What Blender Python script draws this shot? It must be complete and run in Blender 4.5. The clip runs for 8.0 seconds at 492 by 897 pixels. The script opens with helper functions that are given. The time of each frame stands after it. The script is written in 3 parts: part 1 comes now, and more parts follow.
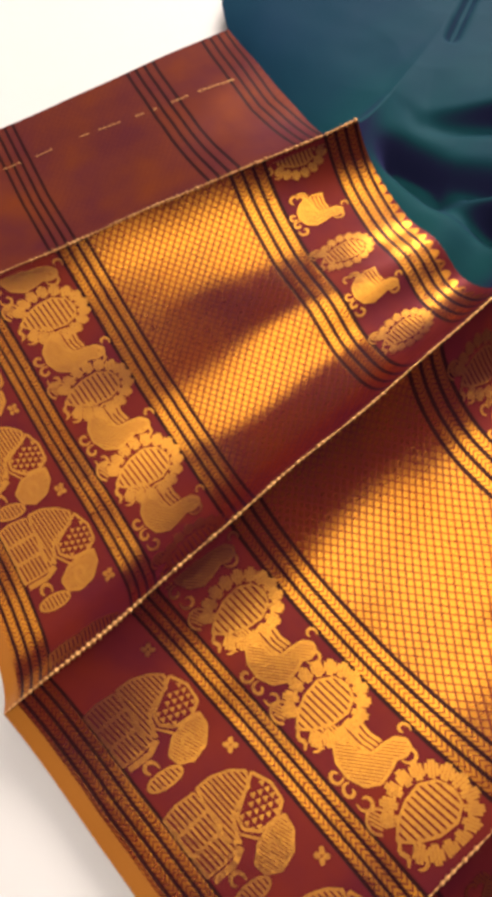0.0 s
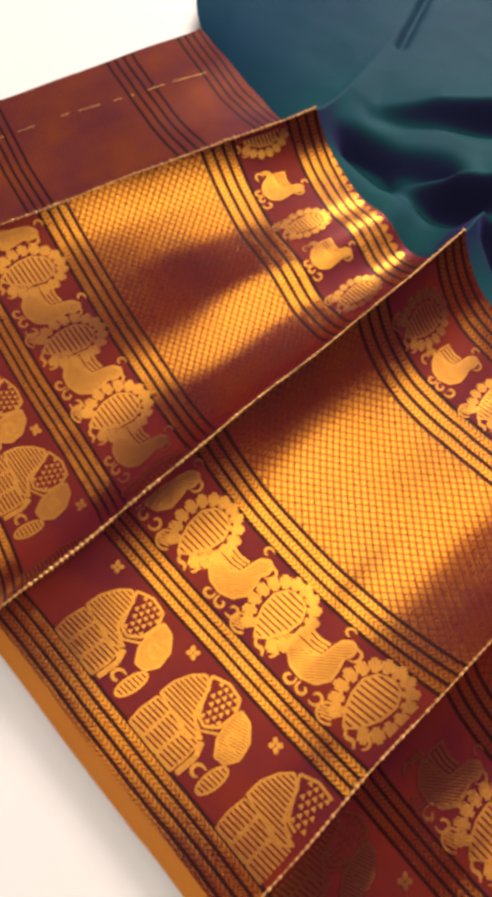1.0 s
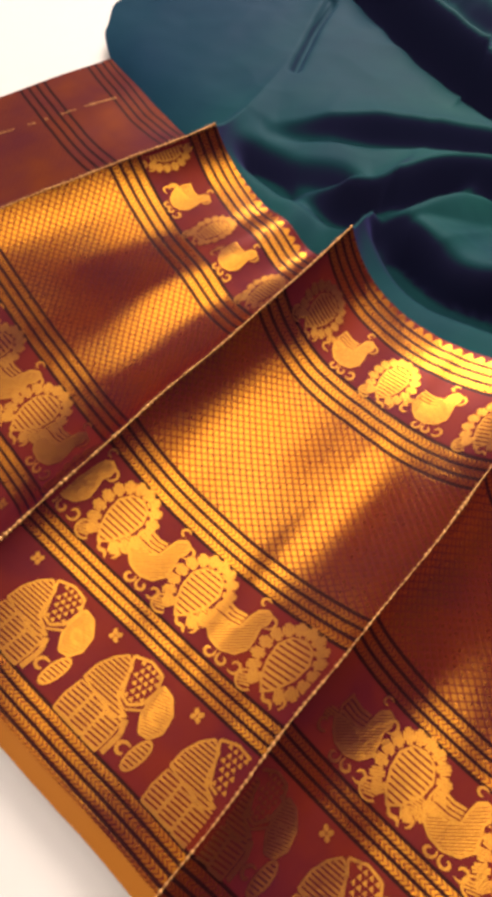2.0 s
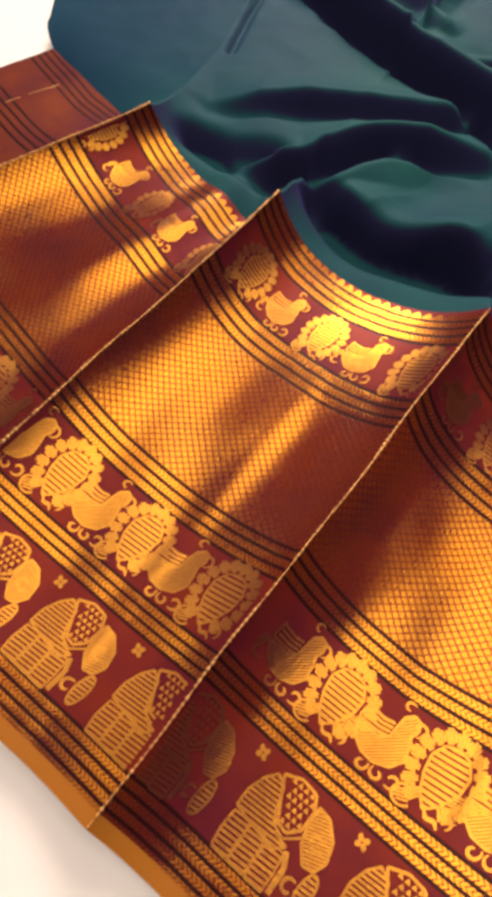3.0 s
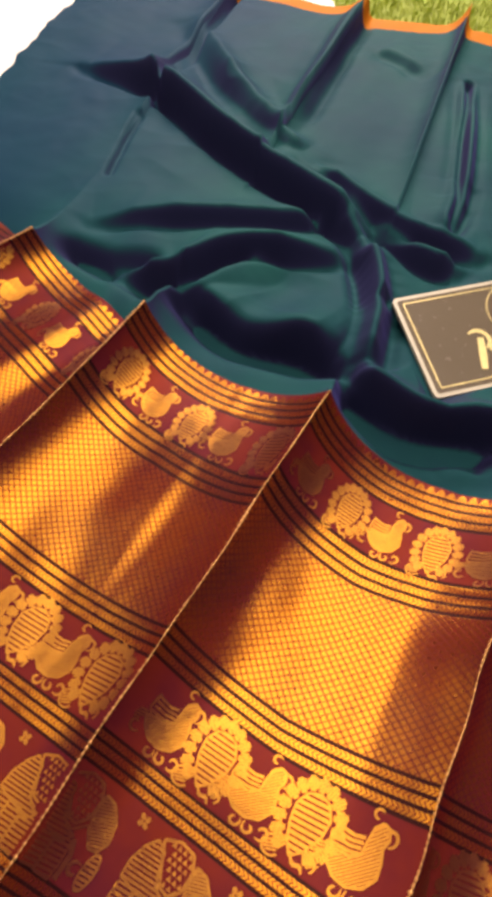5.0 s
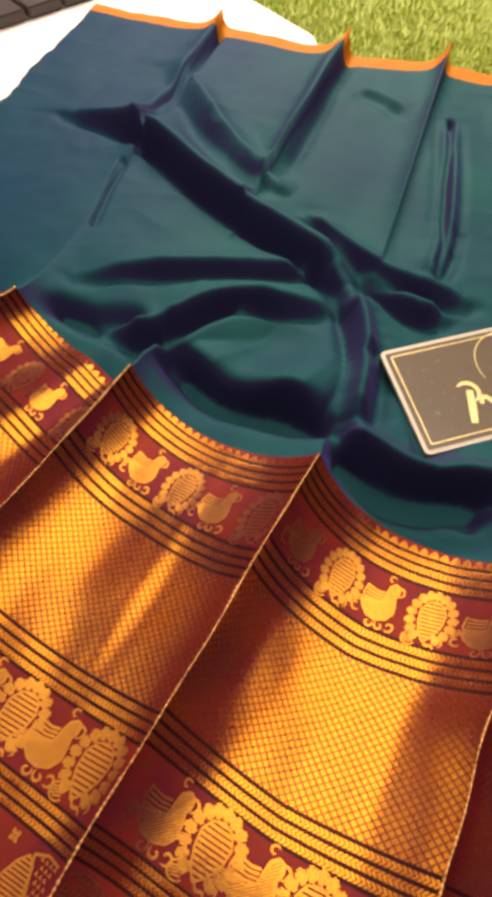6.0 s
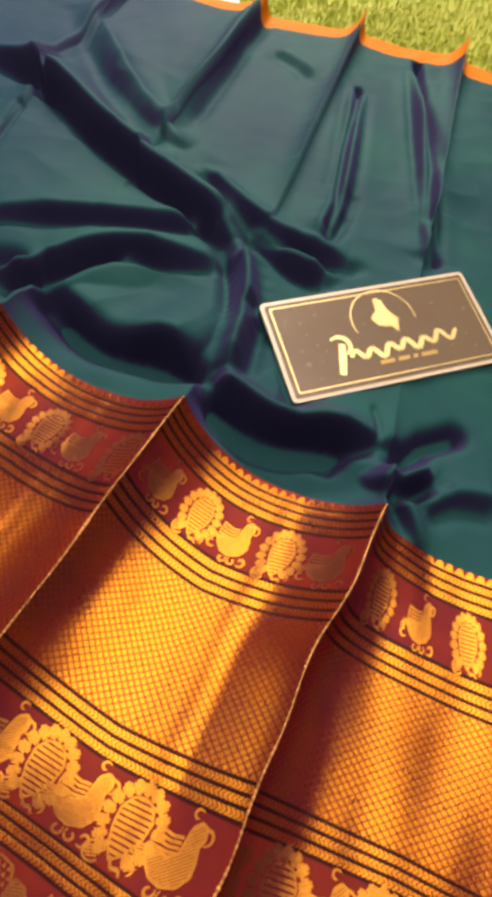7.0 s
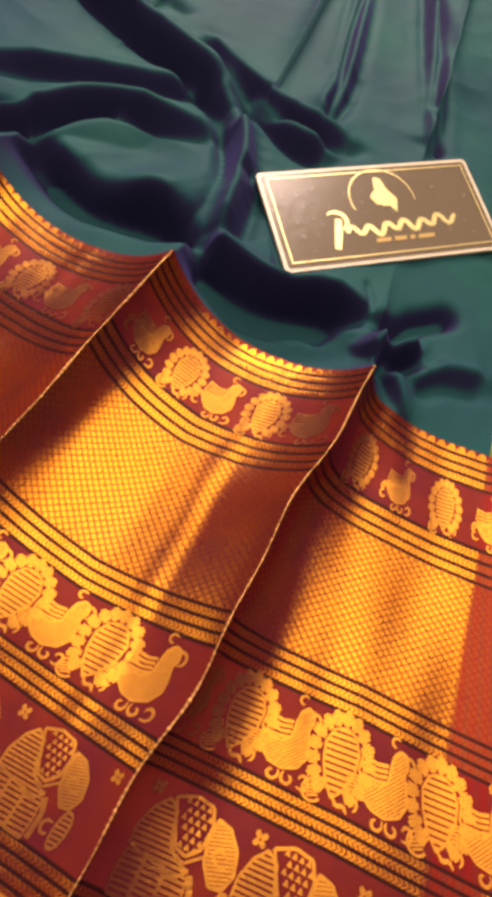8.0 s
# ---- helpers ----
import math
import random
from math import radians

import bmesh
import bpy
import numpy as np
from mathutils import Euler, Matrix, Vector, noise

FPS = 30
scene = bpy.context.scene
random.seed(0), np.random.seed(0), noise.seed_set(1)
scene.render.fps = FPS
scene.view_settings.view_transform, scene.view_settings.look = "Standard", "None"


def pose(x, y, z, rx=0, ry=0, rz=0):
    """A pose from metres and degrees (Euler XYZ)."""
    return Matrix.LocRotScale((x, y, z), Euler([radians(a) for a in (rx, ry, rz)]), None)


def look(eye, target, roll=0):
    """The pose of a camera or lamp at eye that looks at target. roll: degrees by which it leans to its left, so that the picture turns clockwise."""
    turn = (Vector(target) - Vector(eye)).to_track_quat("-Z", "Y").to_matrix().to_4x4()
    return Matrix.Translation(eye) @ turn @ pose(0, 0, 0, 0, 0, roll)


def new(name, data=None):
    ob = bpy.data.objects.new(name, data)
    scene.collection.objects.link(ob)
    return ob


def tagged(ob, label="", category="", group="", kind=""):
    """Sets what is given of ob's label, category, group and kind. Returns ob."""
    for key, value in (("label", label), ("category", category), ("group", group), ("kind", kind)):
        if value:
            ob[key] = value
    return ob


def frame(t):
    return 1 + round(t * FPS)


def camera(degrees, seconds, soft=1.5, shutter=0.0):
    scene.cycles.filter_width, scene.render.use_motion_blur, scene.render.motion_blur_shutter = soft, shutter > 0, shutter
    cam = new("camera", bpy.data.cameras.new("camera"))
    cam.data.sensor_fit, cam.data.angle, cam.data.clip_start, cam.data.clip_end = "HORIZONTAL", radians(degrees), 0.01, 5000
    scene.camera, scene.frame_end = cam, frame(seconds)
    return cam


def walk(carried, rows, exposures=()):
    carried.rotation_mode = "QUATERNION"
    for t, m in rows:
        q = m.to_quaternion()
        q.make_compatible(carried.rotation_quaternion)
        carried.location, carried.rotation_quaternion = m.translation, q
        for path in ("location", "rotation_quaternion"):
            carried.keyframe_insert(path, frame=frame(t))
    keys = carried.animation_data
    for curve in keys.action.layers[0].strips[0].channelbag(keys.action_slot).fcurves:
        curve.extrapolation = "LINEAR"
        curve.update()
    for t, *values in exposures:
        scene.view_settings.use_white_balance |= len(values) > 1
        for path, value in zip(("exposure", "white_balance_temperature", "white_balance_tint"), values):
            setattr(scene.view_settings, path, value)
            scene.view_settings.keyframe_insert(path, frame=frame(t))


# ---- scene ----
cam = camera(49.4, 8.0, soft=5.4)
# seconds, place in metres, turn in degrees
PATH = [
    (0.0, -0.0956, -0.0252, 0.2752, 18.77, 4.92, 47.39),
    (0.5, -0.0720, -0.0439, 0.2830, 19.09, 3.43, 47.18),
    (1.0, -0.0591, -0.0567, 0.2834, 20.98, 1.25, 46.95),
    (1.5, -0.0424, -0.0528, 0.2882, 22.55, -0.57, 44.36),
    (3.0, 0.0229, -0.0590, 0.2887, 24.29, -0.31, 39.34),
    (3.5, 0.0419, -0.0514, 0.2923, 24.21, -0.81, 37.46),
    (4.0, 0.0599, -0.0429, 0.2985, 25.03, -1.21, 35.97),
    (4.5, 0.0722, -0.0339, 0.3167, 28.05, -1.27, 33.84),
    (6.0, 0.0517, 0.0086, 0.3469, 30.24, -0.73, 31.45),
    (6.5, 0.0922, 0.0236, 0.3500, 30.32, -2.68, 28.91),
    (7.0, 0.1177, 0.0171, 0.3425, 28.48, -5.50, 30.47),
    (7.5, 0.1211, -0.0170, 0.3217, 25.45, -6.88, 32.93),
    (8.0, 0.1496, -0.0302, 0.3094, 24.26, -8.24, 32.20),
]
EXPOSURES = [(0.0, 0.0, 5900, 21), (3.0, 0.10, 6500, 26), (6.0, 0.30, 6800, 27), (8.0, 0.38, 7400, 35)]   # seconds, stops, kelvin, tint
walk(cam, [(t, pose(*p)) for t, *p in PATH], EXPOSURES)

# ---------------------------------------------------------------- light
world = bpy.data.worlds.new("room_air")
scene.world = world
world.use_nodes = True
world.node_tree.nodes["Background"].inputs[0].default_value = (1.0, 0.93, 0.84, 1)
world.node_tree.nodes["Background"].inputs[1].default_value = 0.03


def area_lamp(name, eye, target, sx, sy, watts, colour):
    data = bpy.data.lights.new(name, "AREA")
    data.shape, data.size, data.size_y, data.energy, data.color = "RECTANGLE", sx, sy, watts, colour
    ob = new(name, data)
    ob.matrix_world = look(eye, target)
    return ob


area_lamp("ceiling_panel_light", (0.02, 0.40, 2.15), (0.02, 0.38, 0), 1.50, 1.70, 48, (1.0, 0.90, 0.76))
# added fill lamp without a source, brightens the gold on the left folds
area_lamp("side_window_daylight", (-1.66, -0.50, 1.45), (-0.3, -0.1, 0.0), 0.9, 1.1, 10, (1.0, 0.90, 0.76))
# added key lamp, no window there, leaves the near faces of folds dark
area_lamp("window_daylight", (-1.15, 2.35, 1.75), (0.0, 0.2, 0), 1.1, 1.2, 130, (1.0, 0.92, 0.79))


# ---------------------------------------------------------------- materials
class Ex:
    """A small wrapper that writes sums of shader values as Math nodes."""

    def __init__(self, tree, sock):
        self.tree, self.sock = tree, sock

    def op(self, kind, *others):
        n = self.tree.nodes.new("ShaderNodeMath")
        n.operation = kind
        for i, v in enumerate((self, *others)):
            if isinstance(v, Ex):
                self.tree.links.new(v.sock, n.inputs[i])
            else:
                n.inputs[i].default_value = v
        return Ex(self.tree, n.outputs[0])

    def __add__(self, o): return self.op("ADD", o)
    def __sub__(self, o): return self.op("SUBTRACT", o)
    def __mul__(self, o): return self.op("MULTIPLY", o)
    def fract(self): return self.op("FRACT")
    def mag(self): return self.op("ABSOLUTE")
    def top(self, o): return self.op("MAXIMUM", o)
    def low(self, o): return self.op("MINIMUM", o)

    def step(self, lo, hi):
        n = self.tree.nodes.new("ShaderNodeMapRange")
        n.interpolation_type = "SMOOTHSTEP"
        self.tree.links.new(self.sock, n.inputs[0])
        n.inputs[1].default_value, n.inputs[2].default_value = lo, hi
        return Ex(self.tree, n.outputs[0])

    def within(self, lo, hi, soft=0.0003):
        """1 inside lo..hi, 0 outside"""
        a = self.step(lo - soft, lo + soft)
        b = self.step(hi - soft, hi + soft)
        return a - b

    def line(self, at, half, soft=0.0002):
        return self.within(at - half, at + half, soft)


def material(name):
    m = bpy.data.materials.new(name)
    m.use_nodes = True
    return m, m.node_tree, m.node_tree.nodes["Principled BSDF"]


def noise_of(tree, scale, detail=3.0, source="Object", rough=0.55, stretch=None):
    tc = tree.nodes.new("ShaderNodeTexCoord")
    n = tree.nodes.new("ShaderNodeTexNoise")
    n.inputs["Scale"].default_value, n.inputs["Detail"].default_value, n.inputs["Roughness"].default_value = scale, detail, rough
    if stretch:
        mp = tree.nodes.new("ShaderNodeMapping")
        mp.inputs["Scale"].default_value = stretch
        tree.links.new(tc.outputs[source], mp.inputs[0])
        tree.links.new(mp.outputs[0], n.inputs["Vector"])
    else:
        tree.links.new(tc.outputs[source], n.inputs["Vector"])
    return Ex(tree, n.outputs["Fac"])


def mix(tree, fac, a, b):
    """colours a to b by fac"""
    n = tree.nodes.new("ShaderNodeMix")
    n.data_type = "RGBA"
    if isinstance(fac, Ex):
        tree.links.new(fac.sock, n.inputs[0])
    else:
        n.inputs[0].default_value = fac
    for v, s in ((a, n.inputs[6]), (b, n.inputs[7])):
        if isinstance(v, tuple):
            s.default_value = (*v, 1)
        else:
            tree.links.new(v, s)
    return n.outputs[2]


def bump(tree, bsdf, height, strength, distance=0.001):
    b = tree.nodes.new("ShaderNodeBump")
    b.inputs["Strength"].default_value, b.inputs["Distance"].default_value = strength, distance
    tree.links.new(height.sock, b.inputs["Height"])
    tree.links.new(b.outputs[0], bsdf.inputs["Normal"])


def uv_of(tree, layer="cloth"):
    uv = tree.nodes.new("ShaderNodeUVMap")
    uv.uv_map = layer
    sep = tree.nodes.new("ShaderNodeSeparateXYZ")
    tree.links.new(uv.outputs[0], sep.inputs[0])
    return Ex(tree, sep.outputs[0]), Ex(tree, sep.outputs[1])


MAROON, MAROON_LIT, DARK, MUSTARD = (0.058, 0.0045, 0.0150), (0.158, 0.0175, 0.0040), (0.006, 0.0015, 0.002), (0.27, 0.095, 0.010)
SETS = [(-0.1225, 0.0078), (-0.0590, 0.0075), (0.0, 0.0087), (0.107, 0.010), (0.163, 0.0092)]   # middle and half width of each banded stripe


def border_silk(name="woven_border_silk", zari_amount=1.0, pale=(1.0, 1.0, 1.0)):
    m, t, b = material(name)
    u, v = uv_of(t)
    # distance from the middle of the nearest banded stripe, in half widths
    d = None
    for c, h in SETS:
        e = ((v - c) * (1 / h)).mag()
        d = e if d is None else d.low(e)
    dark = d.line(1.0, 0.115, 0.03).top(d.line(0.333, 0.115, 0.03))
    slope = ((d - 0.667).mag() * 3.4 + u * (1 / 0.0026)).fract().within(0.12, 0.82, 0.06)
    gold = slope * (d * -1.0 + 1.0).step(0.08, 0.11) * 1.2
    hem = (v + 0.1318).mag()
    gold = gold.top((hem * 700.0 + u * (1 / 0.0026)).fract().within(0.12, 0.82, 0.06) * (hem * -1.0).step(-0.0016, -0.0013))
    # brocade field of small diamonds
    a, c = (u * (1 / 0.0052) + v * (1 / 0.0046)).fract(), (u * (1 / 0.0052) - v * (1 / 0.0046)).fract()
    cell = a.within(0.10, 0.84, 0.08) * c.within(0.13, 0.93, 0.08)
    gold = gold.top((cell * 0.90 + 0.10) * v.within(0.0097, 0.0960))
    # scalloped top edge
    bead = (u * (1 / 0.0066)).fract() - 0.5
    gold = gold.top(((bead * bead * -0.020 + 0.1784) - v).step(-0.0003, 0.0003) * v.step(0.1722, 0.1726))
    weave = noise_of(t, 900, 2, "UV", stretch=(1, 0.25, 1))
    gold = gold * (weave * 0.5 + 0.72)
    mar = mix(t, noise_of(t, 22, 4, "UV").step(0.05, 0.95), tuple(c * p for c, p in zip(MAROON, pale)), tuple(c * p for c, p in zip(MAROON_LIT, pale)))
    fp, fv = uv_of(t, "fold")
    edge = (fp - fv * 0.6).within(4.77, 4.92, 0.012)
    bars = (fp * 24.0 + fv * 0.6).fract().within(0.2, 0.8, 0.15)
    mar = mix(t, edge * (bars * 0.65 + 0.25), mar, (0.15, 0.006, 0.005))
    gold = gold * (edge * -0.9 + 1.0) * (fp.within(4.92, 5.0, 0.004) * -0.8 + 1.0) * zari_amount
    col = mix(t, dark * 0.93, mar, DARK)
    sel = (v * -1.0).step(0.1326, 0.1334)
    col = mix(t, sel, col, MUSTARD)
    t.links.new(col, b.inputs["Base Color"])
    t.links.new((weave * 0.14 + 0.36).sock, b.inputs["Roughness"])
    t.links.new(((sel + dark).low(1.0) * -0.28 + 0.28).sock, b.inputs["Metallic"])
    b.inputs["Specular IOR Level"].default_value = 0.22
    b.inputs["Specular Tint"].default_value = (1.0, 0.45, 0.35, 1)
    b.inputs["Sheen Weight"].default_value = 0.08
    b.inputs["Sheen Tint"].default_value = (0.55, 0.06, 0.25, 1)
    b.inputs["Sheen Roughness"].default_value = 0.4
    bump(t, b, gold * 0.8 - dark * 0.6 + weave * 0.5, 0.15, 0.0004)
    g = t.nodes.new("ShaderNodeBsdfAnisotropic")
    g.distribution = "BECKMANN"
    t.links.new(mix(t, weave, (0.57, 0.228, 0.009), (0.74, 0.330, 0.018)), g.inputs["Color"])
    t.links.new((weave * 0.06 + 0.25).sock, g.inputs["Roughness"])
    t.links.new(b.inputs["Normal"].links[0].from_socket, g.inputs["Normal"])
    mx = t.nodes.new("ShaderNodeMixShader")
    t.links.new((gold * (dark * -1.0 + 1.0) * 0.43).low(0.55).sock, mx.inputs[0])
    t.links.new(b.outputs[0], mx.inputs[1])
    t.links.new(g.outputs[0], mx.inputs[2])
    t.links.new(mx.outputs[0], t.nodes["Material Output"].inputs["Surface"])
    return m


def zari():
    m, t, b = material("gold_zari_thread")
    weave = noise_of(t, 1400, 2, "Object", stretch=(1, 0.3, 1))
    t.links.new(mix(t, weave, (0.085, 0.008, 0.018), (0.14, 0.018, 0.010)), b.inputs["Base Color"])
    b.inputs["Roughness"].default_value = 0.5
    b.inputs["Metallic"].default_value = 0.4
    bump(t, b, weave, 0.55, 0.0004)
    g = t.nodes.new("ShaderNodeBsdfAnisotropic")
    g.distribution = "BECKMANN"
    t.links.new(mix(t, weave, (0.60, 0.245, 0.008), (0.82, 0.390, 0.018)), g.inputs["Color"])
    t.links.new((weave * 0.08 + 0.26).sock, g.inputs["Roughness"])
    t.links.new(b.inputs["Normal"].links[0].from_socket, g.inputs["Normal"])
    mx = t.nodes.new("ShaderNodeMixShader")
    mx.inputs[0].default_value = 0.47
    t.links.new(b.outputs[0], mx.inputs[1])
    t.links.new(g.outputs[0], mx.inputs[2])
    t.links.new(mx.outputs[0], t.nodes["Material Output"].inputs["Surface"])
    return m


def body_silk():
    m, t, b = material("shot_silk_teal")
    big = noise_of(t, 9, 3)
    fine = noise_of(t, 1500, 2, stretch=(1, 0.2, 1))
    col = mix(t, big.step(0.2, 0.85), (0.007, 0.038, 0.047), (0.008, 0.072, 0.057))
    # blue cast from the viewing angle, put into the colour towards the first fold
    tc = t.nodes.new("ShaderNodeTexCoord")
    sep = t.nodes.new("ShaderNodeSeparateXYZ")
    t.links.new(tc.outputs["Object"], sep.inputs[0])
    col = mix(t, (Ex(t, sep.outputs[0]) * -1.0).step(0.16, 0.40) * 0.7, col, (0.004, 0.024, 0.056))
    # shot silk's violet plus the slopes' shade, both put into the colour by steepness
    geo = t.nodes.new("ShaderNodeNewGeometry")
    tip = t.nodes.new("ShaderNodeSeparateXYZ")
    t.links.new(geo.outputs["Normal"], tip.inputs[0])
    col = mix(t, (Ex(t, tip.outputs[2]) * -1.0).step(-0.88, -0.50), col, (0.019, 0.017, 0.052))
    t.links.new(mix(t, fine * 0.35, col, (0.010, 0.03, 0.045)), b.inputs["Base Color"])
    t.links.new((fine * 0.12 + 0.60).sock, b.inputs["Roughness"])
    b.inputs["Specular IOR Level"].default_value = 0.10
    b.inputs["Specular Tint"].default_value = (0.20, 0.20, 0.62, 1)
    b.inputs["Sheen Weight"].default_value = 0.20
    b.inputs["Sheen Roughness"].default_value = 0.3
    b.inputs["Sheen Tint"].default_value = (0.15, 0.12, 0.52, 1)
    bump(t, b, fine, 0.15, 0.0003)
    return m


def plain(name, c1, c2, scale, rough, metal=0.0, relief=0.2, distance=0.001):
    m, t, b = material(name)
    n = noise_of(t, scale, 4)
    g = noise_of(t, scale * 14, 2)
    t.links.new(mix(t, n * 0.75 + g * 0.25, c1, c2), b.inputs["Base Color"])
    t.links.new((g * 0.15 + (rough - 0.07)).sock, b.inputs["Roughness"])
    b.inputs["Metallic"].default_value = metal
    bump(t, b, g, relief, distance)
    return m


# the first fold's silk is paler and nearly without gold
M_BORDER, M_FIRST, M_ZARI, M_BODY = border_silk(), border_silk("border_silk_pale", 0.08, (1.15, 2.2, 1.5)), zari(), body_silk()
M_ORANGE = plain("orange_silk_edge", (0.36, 0.110, 0.003), (0.46, 0.150, 0.004), 60, 0.7)
M_ORANGE.node_tree.nodes["Principled BSDF"].inputs["Specular IOR Level"].default_value = 0.1
M_SHEET = plain("white_floor_sheet", (0.64, 0.61, 0.53), (0.70, 0.67, 0.59), 6, 0.6, 0, 0.1)
M_GRASS = plain("artificial_grass_blades", (0.20, 0.28, 0.015), (0.46, 0.52, 0.05), 60, 0.6)
M_MAT = plain("grass_mat_backing", (0.16, 0.21, 0.015), (0.30, 0.35, 0.03), 60, 0.8)
# dark violet, to hold down bounced light and tint the shade
M_WALL = plain("dark_unseen_wall", (0.045, 0.040, 0.060), (0.055, 0.05, 0.07), 3, 0.8)
M_TILE = plain("dark_floor_tile", (0.030, 0.020, 0.014), (0.05, 0.035, 0.025), 9, 0.35)
M_GROUT = plain("tile_joint", (0.14, 0.11, 0.08), (0.2, 0.16, 0.12), 40, 0.8)
M_CARD = plain("brown_card_print", (0.095, 0.074, 0.046), (0.125, 0.097, 0.060), 12, 0.24)
M_CARD_EDGE = plain("pale_card_board_edge", (0.40, 0.36, 0.25), (0.52, 0.47, 0.34), 120, 0.35)
# bright colour for the highlights drawn along the folds
M_GLINT = plain("fold_glint_colour", (0.34, 0.09, 0.02), (0.95, 0.56, 0.17), 300, 0.36, 0.5)
M_FOIL_DIM = plain("dull_gold_print", (0.34, 0.22, 0.06), (0.42, 0.29, 0.09), 90, 0.4, 0.4)
M_FOIL = plain("gold_foil_print", (0.80, 0.62, 0.22), (0.92, 0.78, 0.36), 90, 0.3, 0.6)


# ---------------------------------------------------------------- mesh helpers
def mesh_ob(name, verts, faces, mat, parent=None, label="", smooth=False, uvs=None, folds=None):
    me = bpy.data.meshes.new(name)
    me.from_pydata([tuple(v) for v in verts], [], faces)
    if uvs is not None:
        lay = me.uv_layers.new(name="cloth")
        for lp in me.loops:
            lay.data[lp.index].uv = uvs[lp.vertex_index]
    if folds is not None:
        lay = me.uv_layers.new(name="fold")
        for lp in me.loops:
            lay.data[lp.index].uv = folds[lp.vertex_index]
    if smooth:
        me.polygons.foreach_set("use_smooth", [True] * len(me.polygons))
    me.materials.append(mat)
    ob = new(name, me)
    if parent:
        ob.parent = parent
    if label:
        ob["label"] = label
    return ob


def part(name, bm, mat, parent, label=""):
    me = bpy.data.meshes.new(name)
    bm.to_mesh(me)
    bm.free()
    me.materials.append(mat)
    ob = new(name, me)
    ob.parent = parent
    if label:
        ob["label"] = label
    return ob


def box_bm(sx, sy, sz, bevel=0.0, at=(0, 0, 0)):
    bm = bmesh.new()
    bmesh.ops.create_cube(bm, size=1, matrix=Matrix.Translation(at) @ Matrix.Diagonal((sx, sy, sz, 1)))
    if bevel:
        bmesh.ops.bevel(bm, geom=bm.edges[:], offset=bevel, segments=2, affect="EDGES")
    return bm


# ---------------------------------------------------------------- the cloth's shape
V0, V1 = -0.1405, 0.182            # outer hem and the seam with the teal body
VREF = -0.1475
# each fold crest: place at hem and seam, height at hem and seam
CRESTS = [
    ((-0.508, -0.085), (-0.417, 0.222), 0.012, 0.014),
    ((-0.395, -0.112), (-0.266, 0.190), 0.016, 0.046),
    ((-0.157, -0.151), (-0.137, 0.172), 0.023, 0.054),
    ((0.006, -0.1475), (0.006, 0.182), 0.022, 0.047),
    ((0.166, -0.142), (0.152, 0.187), 0.017, 0.045),
    ((0.388, -0.130), (0.258, 0.194), 0.020, 0.024),
]
BASE = [0.012, 0.013, 0.019, 0.010, 0.014]
FRONT, BACK = [0.16, 0.21, 0.20, 0.20, 0.08, 0.15], [0.10, 0.06, 0.25, 0.25, 0.40, 0.13]


SCOOP = [0.0, 0.05, 1.0, 1.0, 0.4]
# drift of the woven pattern on each fold, at its front, middle and back, for the four upper stripes
DRIFT = [
    [(0.0, 0.0, 0.0), (-0.002, 0.001, 0.0), (-0.004, -0.002, -0.005), (-0.007, -0.003, -0.012)],
    [(0.002, 0.004, 0.001), (-0.005, -0.001, 0.0), (-0.008, 0.0, 0.005), (-0.008, -0.002, 0.002)],
    [(0.002, 0.001, 0.003), (-0.001, 0.001, 0.003), (-0.005, -0.001, 0.010), (-0.006, -0.003, 0.0)],
    [(-0.001, 0.0, 0.003), (0.0, 0.002, -0.004), (-0.001, 0.002, -0.005), (-0.002, -0.002, -0.004)],
    [(-0.003, -0.012, -0.018), (-0.002, -0.014, -0.018), (0.001, -0.002, -0.004), (-0.006, -0.004, -0.004)],
]


def drift(p, v):
    """how far the weave at fold p and height v has slid up"""
    k = min(int(p), 4)
    w = p - k
    i, f = (0, 2 * w) if w < 0.5 else (1, 2 * w - 1)
    q = [0.0] + [row[i] + (row[i + 1] - row[i]) * f for row in DRIFT[k]]
    at = [c for c, _ in SETS]
    if v <= at[0] or v >= at[-1]:
        return q[0] if v <= at[0] else q[-1]
    n = max(j for j in range(4) if v >= at[j])
    return q[n] + (q[n + 1] - q[n]) * (v - at[n]) / (at[n + 1] - at[n])


def crest(k, v):
    a, b, za, zb = CRESTS[k]
    f = (v - VREF) / (V1 - VREF)
    wave = (0.0022 if k == 4 else 0.0006) * (math.sin(38 * v + 2.1 * k) + 0.5 * math.sin(83 * v + k))
    return a[0] + (b[0] - a[0]) * f + wave, a[1] + (b[1] - a[1]) * f, za + (zb - za) * f


